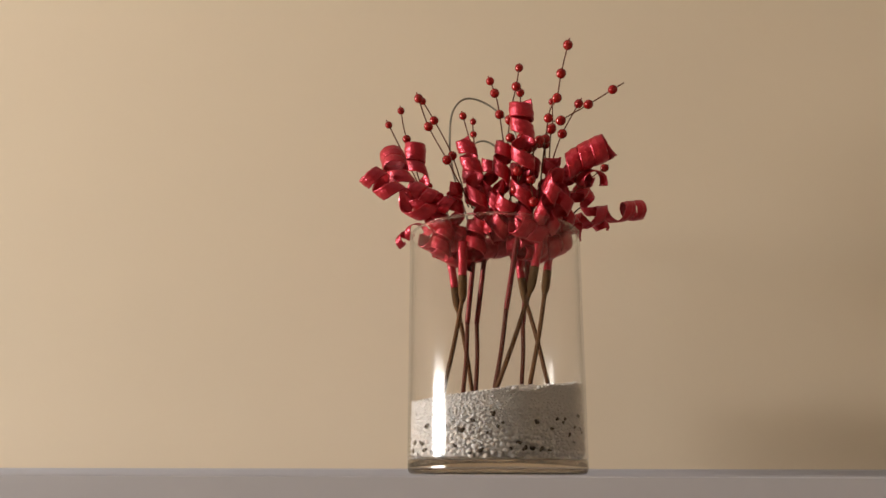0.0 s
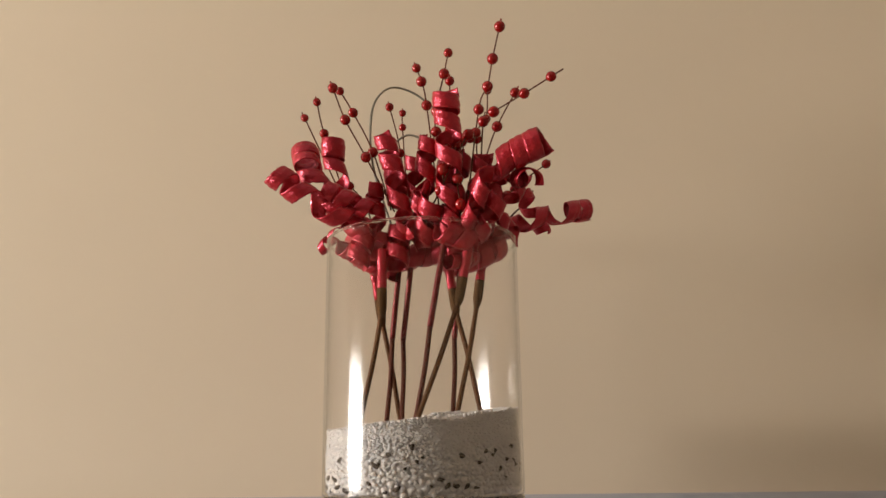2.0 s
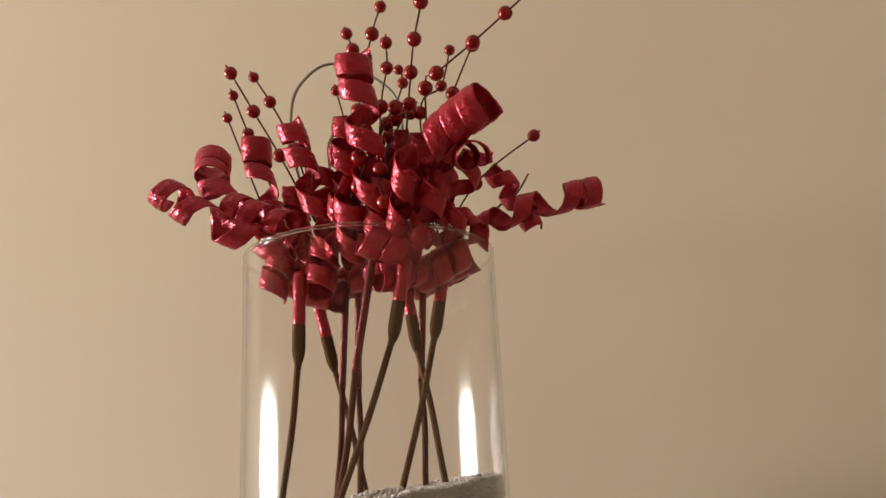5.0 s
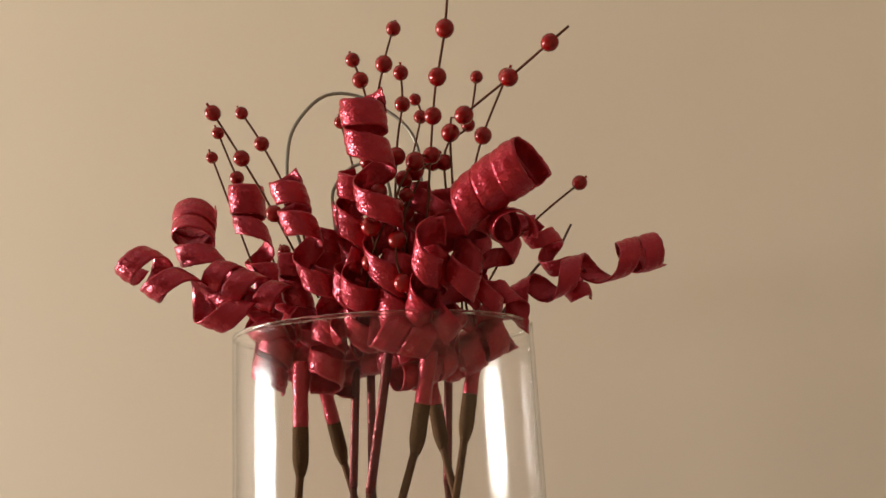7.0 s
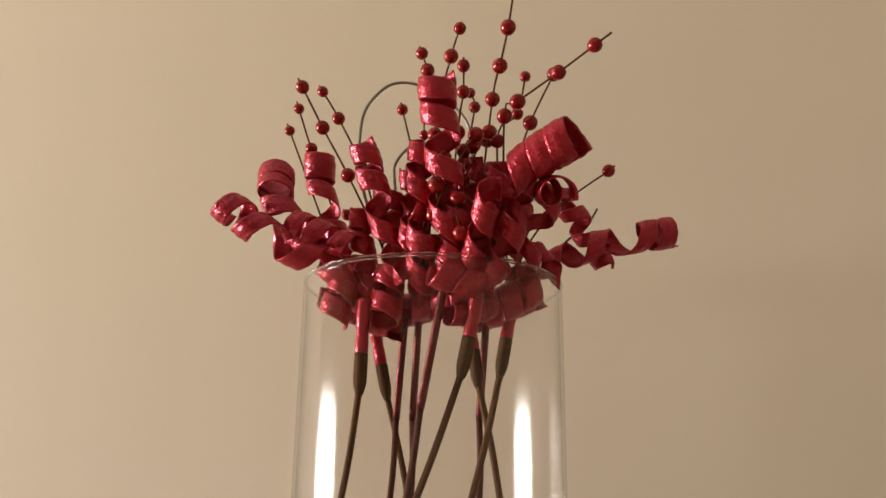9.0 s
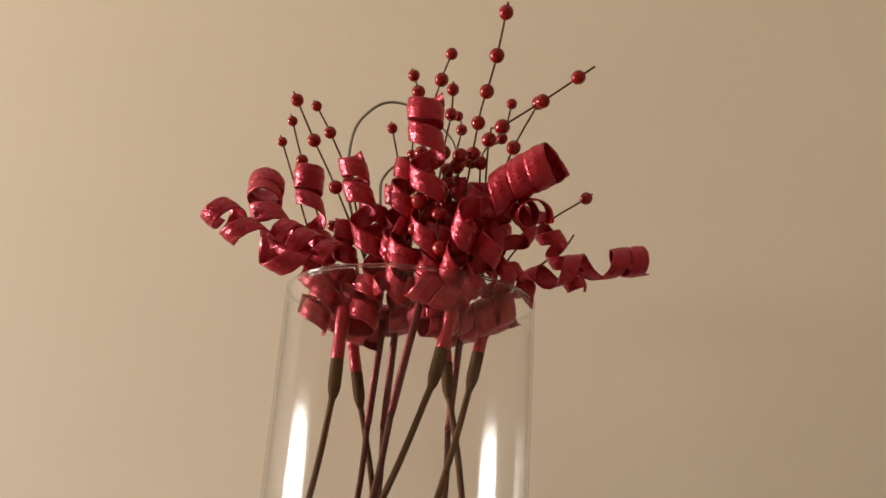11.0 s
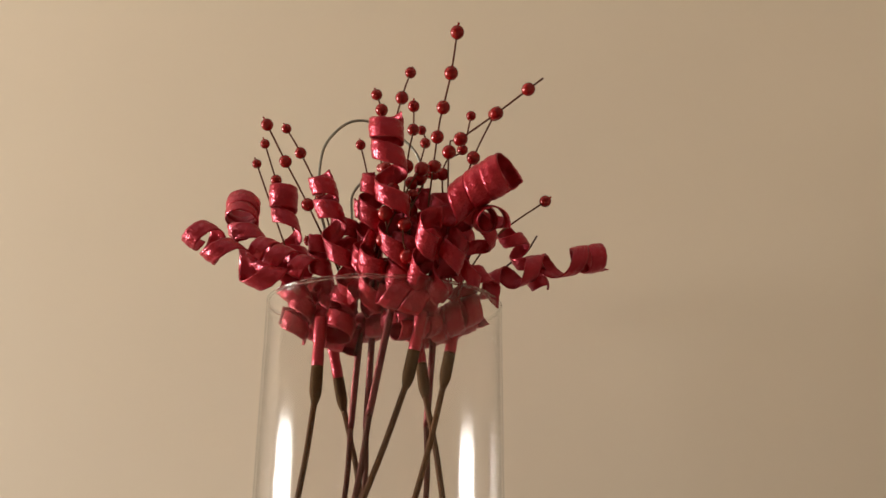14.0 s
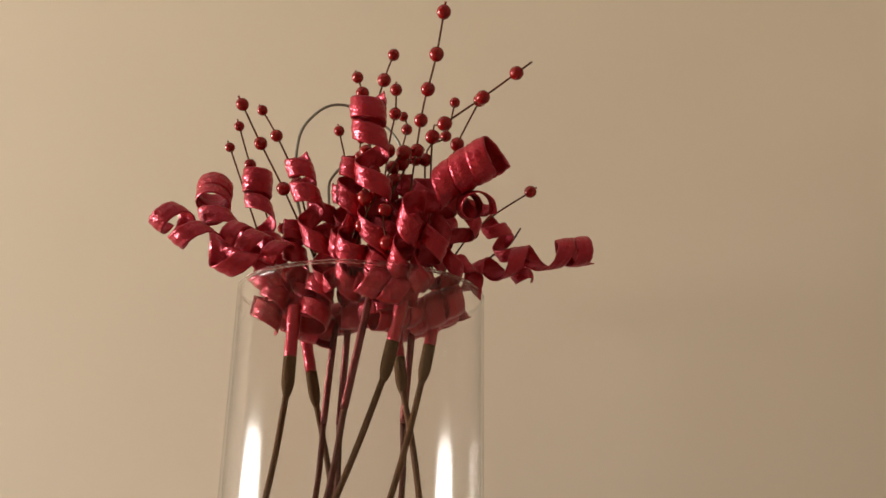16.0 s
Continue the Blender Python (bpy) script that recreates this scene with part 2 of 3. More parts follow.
def ribbon(ctrl, radius, loose, tight, width, phase=0.0, lead=0.12, base=0.8, hand=-1, seed=0, knee=0.6, thick=0.0006):
    """A stiff strip wound like a corkscrew round a line. Its turns lie loose metres apart at the start and tight at the tip;
    the radius opens from base * radius; phase is the tip's angle."""
    rng = random.Random(seed)
    line = moving_axes(spline(ctrl, 240))
    length = sum((b[0] - a[0]).length for a, b in zip(line, line[1:]))
    angles = [0.0]
    for i in range(240):
        s = (i + 0.5) / 240
        k = min(1, max(0, (s - knee) / 0.18))
        angles.append(angles[-1] + 2 * math.pi * length / 240 / ((loose + (tight - loose) * k * k * (3 - 2 * k)) * (1 + 0.15 * math.sin(11 * s + seed)) * (1 - 0.5 * min(1, max(0, (s - 0.88) / 0.08)))))
    n, across = max(24, int(angles[-1] / 2 / math.pi * 30)), 9
    bm = bmesh.new()
    w1, w2 = rng.uniform(0, 6), rng.uniform(0, 6)
    spots, at = [], 0
    for i in range(n + 1):
        want = angles[-1] * i / n
        while at < 239 and angles[at + 1] < want:
            at += 1
        f = (want - angles[at]) / (angles[at + 1] - angles[at])
        p, along, u, v = line[at]
        q = line[at + 1]
        s = (at + f) / 240
        open_up = min(1, s / lead) if lead else 1
        open_up = open_up * open_up * (3 - 2 * open_up)
        r = radius * (0.15 + (base - 0.15) * open_up + (1 - base) * s) * (1 + 0.05 * math.sin(9 * s + w1))
        a = hand * (want - angles[-1]) + phase
        out = u * math.cos(a) + v * math.sin(a)
        spots.append((p.lerp(q[0], f) + out * r, out, along, s))
    last = None
    for i, (p, out, along, s) in enumerate(spots):
        ahead = (spots[min(i + 1, n)][0] - spots[max(i - 1, 0)][0]).normalized()
        lay = ahead.cross(out).normalized()
        if lay.dot(along) < 0:
            lay = -lay
        lay = (lay + 0.05 * math.sin(7 * s + w2) * out).normalized()
        face = lay.cross(ahead).normalized()
        if face.dot(out) < 0:
            face = -face
        w = width * (0.6 + 0.4 * min(1, s / 0.1)) * (1 + 0.05 * math.sin(23 * s + w1))
        rows = []
        for sgn in (1, -1):
            row = []
            for k in range(across):
                x = k / (across - 1) * 2 - 1
                cup = 0.06 * width * (x * x - 0.4) + (0.035 * width if k in (2, 6) else 0)
                fray = 0.025 * width * rng.uniform(-1, 1) if abs(x) == 1 else 0
                row.append(bm.verts.new(p + face * (sgn * thick / 2 - cup) + lay * (x * w / 2 + fray)))
            rows.append(row)
        ring = rows[0] + rows[1][::-1]
        if last:
            for k in range(len(ring)):
                j = (k + 1) % len(ring)
                bm.faces.new((last[k], last[j], ring[j], ring[k]))
        else:
            bm.faces.new(ring[::-1])
        last = ring
    bm.faces.new(last)
    return bm


# ---- the room ----
X0, X1, Y0, H = -3.2, 3.4, -5.0, 2.6
WIN = (-1.44, -0.04, 1.03, 1.75)     # window: y from, y to, z from, z to



def slab(name, dims, mat, label, bevel=0.0):
    return tagged(part(name, finish(box(*dims, bevel), name, False), mat), label, name.split("_")[0], kind="structure")


slab("wall_north", (X0 - 0.15, X1 + 0.15, WALL, WALL + 0.15, 0, H), WALL_PAINT, "warm beige painted wall behind the shelf")
slab("wall_south", (X0 - 0.15, X1 + 0.15, Y0 - 0.15, Y0, 0, H), PALE_PAINT, "plain off-white painted wall across the room")
slab("wall_east", (X1, X1 + 0.15, Y0, WALL, 0, H), WALL_PAINT, "plain beige painted side wall")
west = bmesh.new()
for dims in ((X0 - 0.15, X0, Y0, WIN[0], 0, H), (X0 - 0.15, X0, WIN[1], WALL, 0, H), (X0 - 0.15, X0, WIN[0], WIN[1], 0, WIN[2]), (X0 - 0.15, X0, WIN[0], WIN[1], WIN[3], H)):
    box(*dims, bm=west)
tagged(part("wall_west", finish(west, "wall_west", False), PALE_PAINT), "off-white painted side wall with a window opening", "wall", kind="structure")
slab("floor", (X0 - 0.15, X1 + 0.15, Y0 - 0.15, WALL + 0.15, -0.12, 0), FLOOR_WOOD, "light wooden floor of the room")
slab("ceiling", (X0 - 0.15, X1 + 0.15, Y0 - 0.15, WALL + 0.15, H, H + 0.12), CEILING_PAINT, "plain off-white ceiling of the room")

win = tagged(new("window_1"), "white framed daylight window with one mullion", "window", kind="structure")
bm = box(X0 - 0.1, X0 - 0.04, WIN[0], WIN[1], WIN[2], WIN[2] + 0.06, 0.004)
box(X0 - 0.1, X0 - 0.04, WIN[0], WIN[1], WIN[3] - 0.06, WIN[3], 0.004, bm)
for y in (WIN[0], WIN[1] - 0.06):
    box(X0 - 0.1, X0 - 0.04, y, y + 0.06, WIN[2] + 0.06, WIN[3] - 0.06, 0.004, bm)
part("window_frame", bm, WINDOW_WHITE, win)
part("mullion", box(X0 - 0.095, X0 - 0.045, -0.35, -0.255, WIN[2] + 0.06, WIN[3] - 0.06, 0.004), WINDOW_WHITE, win)
part("window_sill", box(X0 - 0.02, X0 + 0.08, WIN[0] - 0.05, WIN[1] + 0.05, WIN[2] - 0.04, WIN[2] - 0.005, 0.006), WINDOW_WHITE, win)

slab("shelf", (-1.1, 1.1, -0.115, WALL - 0.002, SHELF - 0.025, SHELF), WHITE_PAINT, "pale grey painted mantel shelf fixed along the beige wall", 0.002)
slab("trim_fascia", (-1.1, 1.1, -0.111, -0.09, SHELF - 0.110, SHELF - 0.0285), WHITE_PAINT, "grey painted fascia board under the mantel shelf", 0.001)
slab("trim_bead", (-1.1, 1.1, WALL - 0.009, WALL + 0.001, SHELF - 0.001, SHELF + 0.0062), WHITE_PAINT, "narrow grey painted bead between shelf and wall", 0.001)

# ---- the vase ----
R, TALL, GLASS_T, FOOT = 0.075, 0.2055, 0.0018, 0.012
LIP = TALL - 0.0015
vase = empty("glass_vase", (0, 0, SHELF), "clear glass cylinder vase standing on the pale grey shelf", "vase")
inner = R - GLASS_T
part("glass_body", lathe([(0, FOOT), (R - 0.002, FOOT), (R - 0.0005, FOOT + 0.0003), (R, FOOT + 0.001), (R, FOOT + 0.0016), (R, 0.03), (R, LIP - 0.02), (R, LIP - 0.0018),
                                 (R, LIP - 0.0012), (R - 0.3 * GLASS_T, LIP - 0.0002), (inner + 0.3 * GLASS_T, LIP - 0.0002), (inner, LIP - 0.0012), (inner, LIP - 0.0018),
                                 (inner, LIP - 0.02), (inner, 0.03), (inner, FOOT + 0.004), (inner, FOOT + 0.0034), (inner - 0.002, FOOT + 0.0015), (inner - 0.003, FOOT + 0.0015), (0, FOOT + 0.0015)], 128), GLASS, vase)
part("rim", lathe([(R - GLASS_T / 2 + 0.0011 * math.cos(a), LIP + 0.0004 + 0.0011 * math.sin(a)) for a in (2 * math.pi * i / 10 for i in range(10))], 128, close=True), CLEAR_RIM, vase, "rounded clear glass rim").visible_shadow = False
foot = part("glass_foot", lathe([(0, 0.0022), (R - 0.012, 0.0018), (R - 0.008, 0.0004), (R - 0.005, 0.0004), (R - 0.0015, 0.0015), (R, 0.0045), (R, 0.005), (R, FOOT - 0.0012), (R - 0.0004, FOOT - 0.0006), (R - 0.002, FOOT - 0.0003), (R - 0.003, FOOT - 0.0003), (0, FOOT - 0.0003)], 128), GLASS_FOOT, vase, "thick glass foot, tinted brown for the dark it refracts")
foot.visible_shadow = False

# ---- white pebbles in the vase ----
pebbles = empty("pebble_fill", (0, 0, SHELF), "white gravel and pebbles filling the bottom third of the vase", "pebbles")


def pebble_mesh(seed, rough=0.26, fine=2):
    rng = random.Random(seed)
    bm = bmesh.new()
    bmesh.ops.create_icosphere(bm, subdivisions=fine, radius=1)
    off = Vector((rng.uniform(-9, 9), rng.uniform(-9, 9), rng.uniform(-9, 9)))
    for v in bm.verts:
        v.co *= 1 + rough * 2 * (noise.noise(v.co * 1.15 + off))
        v.co.z *= 0.78
    return finish(bm, "pebble")


def top_of_fill(x, y):
    """The gravel's surface: a slope that rises to one side."""
    return 0.067 + 0.11 * x + 0.05 * y + 0.004 * noise.noise(Vector((x * 40, y * 40, 3)))


shapes = [pebble_mesh(s) for s in range(10)]
grains = [pebble_mesh(s, 0.3, 1) for s in range(20, 28)]
for s in shapes:
    s.materials.append(PEBBLE)
rng = random.Random(4)
put = []
hold = inner - 0.0006
for tries in range(12000):
    z = FOOT + 0.0016 + (rng.random() * 0.036 if tries > 2500 else rng.uniform(0.0022, 0.0038))
    r = rng.uniform(0.0021, 0.0037) * (1 - 0.35 * (z - FOOT) / 0.036)
    a, d = rng.uniform(0, 2 * math.pi), hold - r * 0.97
    x, y = d * math.cos(a), d * math.sin(a)
    if z - FOOT - 0.0016 < r * 0.62:
        continue
    if all((x - p[0]) ** 2 + (y - p[1]) ** 2 + (z - p[2]) ** 2 > (0.62 * (r + p[3])) ** 2 for p in put):
        put.append((x, y, z, r))
# the stones on the side towards the room stand as parts, the others and the fine top layer as one mesh
front = sorted((p for p in put if p[1] < 0.02), key=lambda p: -p[3])[:290]
chosen = set(front)
for p in front:
    q = Euler((rng.uniform(-0.4, 0.4), rng.uniform(-0.4, 0.4), rng.uniform(0, 6)))
    part("pebble", rng.choice(shapes), PEBBLE, pebbles, m=Matrix.LocRotScale(p[:3], q, (p[3],) * 3))


def gather(spots, name, parent):
    """Many small stones as one mesh."""
    vs, fs = [], []
    for x, y, z, r in spots:
        me = rng.choice(shapes if r > 0.0024 else grains)
        m = Matrix.LocRotScale((x, y, z), Euler((rng.uniform(-0.4, 0.4), rng.uniform(-0.4, 0.4), rng.uniform(0, 6))), (r,) * 3)
        base = len(vs)
        vs += [m @ v.co for v in me.vertices]
        fs += [[base + i for i in f.vertices] for f in me.polygons]
    me = bpy.data.meshes.new(name)
    me.from_pydata(vs, [], fs)
    for f in me.polygons:
        f.use_smooth = True
    return tagged(part(name, me, PEBBLE, parent), kind="stuff")


rest = [p for p in put if p not in chosen]
z = 0.015
while z < 0.085:
    r0 = 0.0012 + 0.0007 * max(0.0, 1 - (z - 0.03) / 0.03)
    for i in range(int(2 * math.pi * hold / (1.75 * r0))):
        r = r0 * rng.uniform(0.75, 1.3)
        a, d, h = (i + rng.uniform(-0.4, 0.4)) * 1.75 * r0 / hold, hold - r * rng.uniform(1.0, 1.7), z + r0 * rng.uniform(-0.6, 0.6)
        x, y = d * math.cos(a), d * math.sin(a)
        if h < top_of_fill(x, y) - 0.5 * r and rng.random() < 0.45 + (h - 0.016) / 0.03:
            rest.append((x, y, h, r))
    z += 1.5 * r0
for tries in range(3600):
    r = rng.uniform(0.0011, 0.0021)
    a, d = rng.uniform(0, 2 * math.pi), (hold - r) * math.sqrt(rng.random())
    x, y = d * math.cos(a), d * math.sin(a)
    rest.append((x, y, top_of_fill(x, y) - r * rng.uniform(0.3, 1.4), r))
gather(rest, "fine_gravel", pebbles)
# dark lumps painted as shaded gaps through the lower half, pressed against the glass
gap_shapes = [pebble_mesh(s, 0.42) for s in range(40, 46)]
for i in range(46):
    r = rng.uniform(0.0011, 0.0026)
    ang, h = -math.pi * (i + rng.uniform(0.1, 0.9)) / 46, FOOT + 0.004 + 0.034 * rng.random() ** 1.5
    dd = hold - r * 0.55
    part("dark_pebble", rng.choice(gap_shapes), GAP_SHADE, pebbles, "" if i else "dark lump painted as a shaded gap between pebbles",
         Matrix.LocRotScale((dd * math.cos(ang), dd * math.sin(ang), h), Euler((rng.uniform(-1, 1), rng.uniform(-1, 1), ang)), (r * 0.7, r * 1.2, r)))
core = bmesh.new()
bmesh.ops.create_circle(core, cap_ends=True, segments=64, radius=hold - 0.0018)
core.faces.ensure_lookup_table()
floor_face = core.faces[0]
top = bmesh.ops.extrude_face_region(core, geom=[floor_face])["geom"]
for v in [g for g in top if isinstance(g, bmesh.types.BMVert)]:
    v.co.xy *= (hold - 0.0014) / (hold - 0.0018)
    v.co.z = top_of_fill(v.co.x, v.co.y) - 0.004 - FOOT
bmesh.ops.translate(core, verts=core.verts, vec=(0, 0, FOOT + 0.0022))
tagged(part("gravel_core", core, PEBBLE, pebbles), kind="stuff")


# ---- the picks of red curls and berries ----
def berry_mesh():
    prof = [(0, -1.0), (0.35, -0.94), (0.7, -0.72), (0.95, -0.32), (1.0, 0.05), (0.93, 0.4), (0.7, 0.74), (0.4, 0.93), (0.17, 0.99), (0.15, 1.22), (0.19, 1.36), (0, 1.4)]
    return finish(lathe(prof, 18), "berry")


def plain_berry_mesh():
    prof = [(0, -1.0), (0.35, -0.94), (0.7, -0.72), (0.95, -0.32), (1.0, 0.05), (0.93, 0.4), (0.7, 0.74), (0.4, 0.93), (0, 1.0)]
    return finish(lathe(prof, 18), "berry")


END_BERRY, BERRY = berry_mesh(), plain_berry_mesh()
for b in (END_BERRY, BERRY):
    b.materials.append(BERRY_RED)
spin = random.Random(11)


def spray(pick, root, berries, size=0.0042, past=0.0):
    """A thin wire from root through the places of its berries, the last berry at its tip (or past it by some metres)."""
    pts = [Vector(b[:3]) for b in berries]
    end = pts[-1] + (pts[-1] - (pts[-2] if len(pts) > 1 else Vector(root))).normalized() * (past or size * 0.6)
    wire = part("berry_wire", tube([root, *pts, end], 0.0006, 30, 6), WIRE_BROWN, pick, "thin dark brown wire")
    for i, p in enumerate(pts):
        way = (end - pts[i - 1] if i else end - Vector(root)).normalized()
        q = way.to_track_quat("Z", "Y") @ Euler((0, 0, spin.uniform(0, 6))).to_quaternion()
        k = size * spin.uniform(0.93, 1.07) * (0.94 if i == len(pts) - 1 else 1)
        last = i == len(pts) - 1 and not past
        part("berry", END_BERRY if last else BERRY, BERRY_RED, wire, "" if i else "round glossy red berry", Matrix.LocRotScale(p, q, (k, k, k * 1.02)))
    return wire


def stem(pick, foot, bend, hub, tape=True, radius=0.0019):
    """A stem stuck in the gravel; a swelling of floral tape or a plain joint, and above it a glittering neck up to the hub."""
    foot, bend, hub = Vector(foot), Vector(bend), Vector(hub)
    deep = foot + (foot - bend).normalized() * 0.012
    rod = part("stem", tube([deep, foot, foot.lerp(bend, 0.5) + Vector((0.0008, 0.0006, 0)), bend], radius, 24, 8), STEM_BROWN if tape else STEM_RED, pick)
    up = (hub - bend).normalized()
    if tape:
        part("tape", tube([bend - up * 0.004, bend + up * 0.018], 0.0037, 14, 12, lambda s: 0.52 + 0.48 * math.sin(min(1, s * 2.6) * 1.57)), TAPE_BROWN, rod, "brown floral tape")
        part("glitter_neck", tube([bend + up * 0.0175, hub], 0.0037, 16, 12, lambda s: 0.92 + 0.14 * s + 0.06 * math.sin(11 * s)), FOIL, pick, "red glitter wrapped neck")
    else:
        part("glitter_neck", tube([bend, bend.lerp(hub, 0.5), hub], radius * 1.2, 16, 8), FOIL_STEM, pick, "thin red glitter neck")
    return rod


count = [0]


def curl(pick, ctrl, radius, loose, tight, width=0.0115, phase=0.0, **more):
    count[0] += 1
    if more.get("knee") == 0:      # a plain roll keeps its full width from the start
        more.setdefault("lead", 0)
    return part("curl", ribbon(ctrl, radius, loose, tight, width, phase, seed=count[0], **more), FOIL, pick)


def pick_thing(label):
    return empty("floral_pick", (0, 0, SHELF), label, "floral pick", "picks in the vase")


# pick standing at the front, its curls reaching out over the rim
a = pick_thing("red glitter pick with two long curls and berry sprays")
stem(a, (-0.043, -0.030, 0.068), (-0.0267, -0.0427, 0.142), (-0.027, -0.040, 0.19))
curl(a, [(-0.0384, -0.036, 0.214), (-0.0600, -0.050, 0.214), (-0.0839, -0.058, 0.229), (-0.104, -0.063, 0.2435)], 0.0098, 0.036, 0.0215, 0.0112, 1.5, lead=0.25, knee=0.55)
curl(a, [(-0.036, -0.034, 0.2), (-0.062, -0.040, 0.224), (-0.0810, -0.044, 0.2490), (-0.0890, -0.034, 0.2720)], 0.0102, 0.027, 0.0122, 0.0112, 0.5, knee=0.70)
curl(a, [(-0.0350, -0.0400, 0.2201), (-0.0681, -0.0450, 0.2343)], 0.0090, 0.017, 0.015, 0.0112, 3.6, knee=0)
curl(a, [(-0.040, -0.034, 0.210), (-0.046, -0.036, 0.182)], 0.0085, 0.015, 0.014, 0.0105, 2.0, knee=0, base=1.0)
curl(a, [(-0.036, -0.005, 0.188), (-0.048, -0.012, 0.195), (-0.059, -0.018, 0.199)], 0.0088, 0.013, 0.012, 0.0105, 1.0, knee=0, base=1.15)
spray(a, (-0.018, -0.038, 0.22), [(-0.0400, -0.040, 0.264), (-0.056, -0.0434, 0.2941), (-0.0635, -0.0577, 0.3144)])
spray(a, (-0.055, -0.022, 0.225), [(-0.096, -0.0075, 0.312)], 0.0036)
spray(a, (-0.035, -0.02, 0.2), [(-0.0455, 0.004, 0.238), (-0.06, 0.008, 0.257)], 0.0040)

b = pick_thing("red glitter pick leaning back, with curls and small berries")
stem(b, (-0.022, 0.036, 0.073), (-0.0342, 0.0195, 0.1457), (-0.040, 0.008, 0.19))
curl(b, [(-0.0381, 0.0, 0.205), (-0.0600, -0.010, 0.2400), (-0.0695, -0.012, 0.2700), (-0.0705, -0.014, 0.2860)], 0.0090, 0.026, 0.0100, 0.0105, 2.4, knee=0.74)
curl(b, [(-0.050, -0.004, 0.193), (-0.0220, 0.0, 0.184)], 0.0098, 0.015, 0.013, 0.0115, 0.3, knee=0)
curl(b, [(-0.045, 0.01, 0.205), (-0.075, 0.05, 0.228), (-0.094, 0.066, 0.219)], 0.0056, 0.0390, 0.0192, 0.0080, 1.0)
spray(b, (-0.06, 0.01, 0.235), [(-0.079, -0.0094, 0.2969), (-0.0831, -0.0219, 0.3194)], 0.0038)
spray(b, (-0.022, -0.026, 0.225), [(-0.036, -0.029, 0.272), (-0.0521, -0.0301, 0.3055), (-0.0626, -0.0321, 0.3236)], 0.0039)

c = pick_thing("red glitter pick with upright curls and an arched grey wire")
stem(c, (-0.029, 0.011, 0.068), (-0.0250, 0.012, 0.13), (-0.018, 0.005, 0.195), tape=False)
curl(c, [(-0.0077, -0.035, 0.200), (-0.0148, -0.052, 0.2366), (-0.0235, -0.059, 0.2730)], 0.0082, 0.028, 0.0170, 0.0112, 0.8, knee=0.6)
curl(c, [(-0.014, -0.020, 0.195), (-0.0178, -0.030, 0.2530)], 0.0093, 0.0338, 0.0192, 0.0115, 3.0)
curl(c, [(-0.02, -0.02, 0.188), (-0.032, -0.028, 0.215), (-0.034, -0.035, 0.240)], 0.0073, 0.0286, 0.0156, 0.0110, 4.0)
spray(c, (-0.012, 0.020, 0.22), [(-0.0193, 0.0366, 0.3191), (-0.0195, 0.0388, 0.3334)], 0.0036)
spray(c, (-0.010, 0.012, 0.21), [(-0.0190, 0.017, 0.288), (-0.0286, 0.018, 0.3304)], 0.0038)
part("wire_loop", tube([(-0.018, -0.01, 0.2), (-0.036, -0.026, 0.26), (-0.0379, -0.028, 0.302), (-0.0328, -0.015, 0.3271), (-0.0206, -0.006, 0.3372), (-0.0007, 0.0, 0.3302), (0.02, 0.005, 0.307), (0.022, 0.004, 0.26)], 0.00095, 60, 8), WIRE_GREY, c, "arched grey steel wire")

curl(c, [(0.0, -0.015, 0.2), (-0.003, -0.035, 0.262)], 0.0073, 0.0364, 0.0216, 0.0110, 2.8)

d = pick_thing("red glitter pick with berries and a small wire loop")
stem(d, (-0.018, 0.02, 0.075), (-0.017, 0.018, 0.13), (-0.008, 0.0, 0.195), tape=False)
curl(d, [(0.004, -0.03, 0.200), (0.0066, -0.05, 0.2462), (0.0095, -0.056, 0.2700)], 0.0076, 0.0312, 0.0192, 0.0115, 1.7)
curl(d, [(-0.014, -0.032, 0.210), (-0.017, -0.036, 0.180)], 0.0085, 0.017, 0.015, 0.0105, 0.2, knee=0, base=1.0)
curl(d, [(0.0, -0.03, 0.19), (0.012, -0.055, 0.222)], 0.0090, 0.0260, 0.0156, 0.0125, 2.2)
spray(d, (0.016, -0.028, 0.22), [(0.0062, -0.025, 0.312), (0.0021, -0.025, 0.3328), (-0.0019, -0.0247, 0.3449)])
spray(d, (0.005, -0.03, 0.21), [(0.0150, -0.04, 0.30), (0.0212, -0.0408, 0.3312), (0.0243, -0.0334, 0.353)])
spray(d, (0.002, -0.03, 0.21), [(0.018, -0.06, 0.229), (0.0265, -0.058, 0.250), (0.0300, -0.045, 0.270)], 0.0043)
part("wire_loop", tube([(-0.015, -0.01, 0.21), (-0.0238, -0.005, 0.2684), (-0.0237, -0.003, 0.2857), (-0.0109, -0.001, 0.2968), (0.004, 0.0, 0.288), (0.008, 0.0, 0.26)], 0.0009, 40, 8), WIRE_GREY, d, "small bent grey steel wire")

curl(d, [(-0.004, -0.045, 0.196), (0.004, -0.05, 0.235)], 0.0065, 0.0286, 0.0168, 0.0110, 5.0)

e = pick_thing("red glitter pick with one tall curl in the middle")
stem(e, (-0.001, -0.049, 0.067), (0.009, -0.048, 0.13), (0.02, -0.045, 0.195), tape=False)
curl(e, [(0.0235, -0.045, 0.195), (0.025, -0.067, 0.2600), (0.0245, -0.074, 0.2790), (0.0240, -0.078, 0.2965)], 0.0103, 0.030, 0.0138, 0.0115, 0.4, base=0.75, knee=0.70)
spray(e, (0.02, -0.04, 0.21), [(0.0253, -0.04, 0.2834), (0.0249, -0.027, 0.3148), (0.025, -0.0274, 0.3315)])
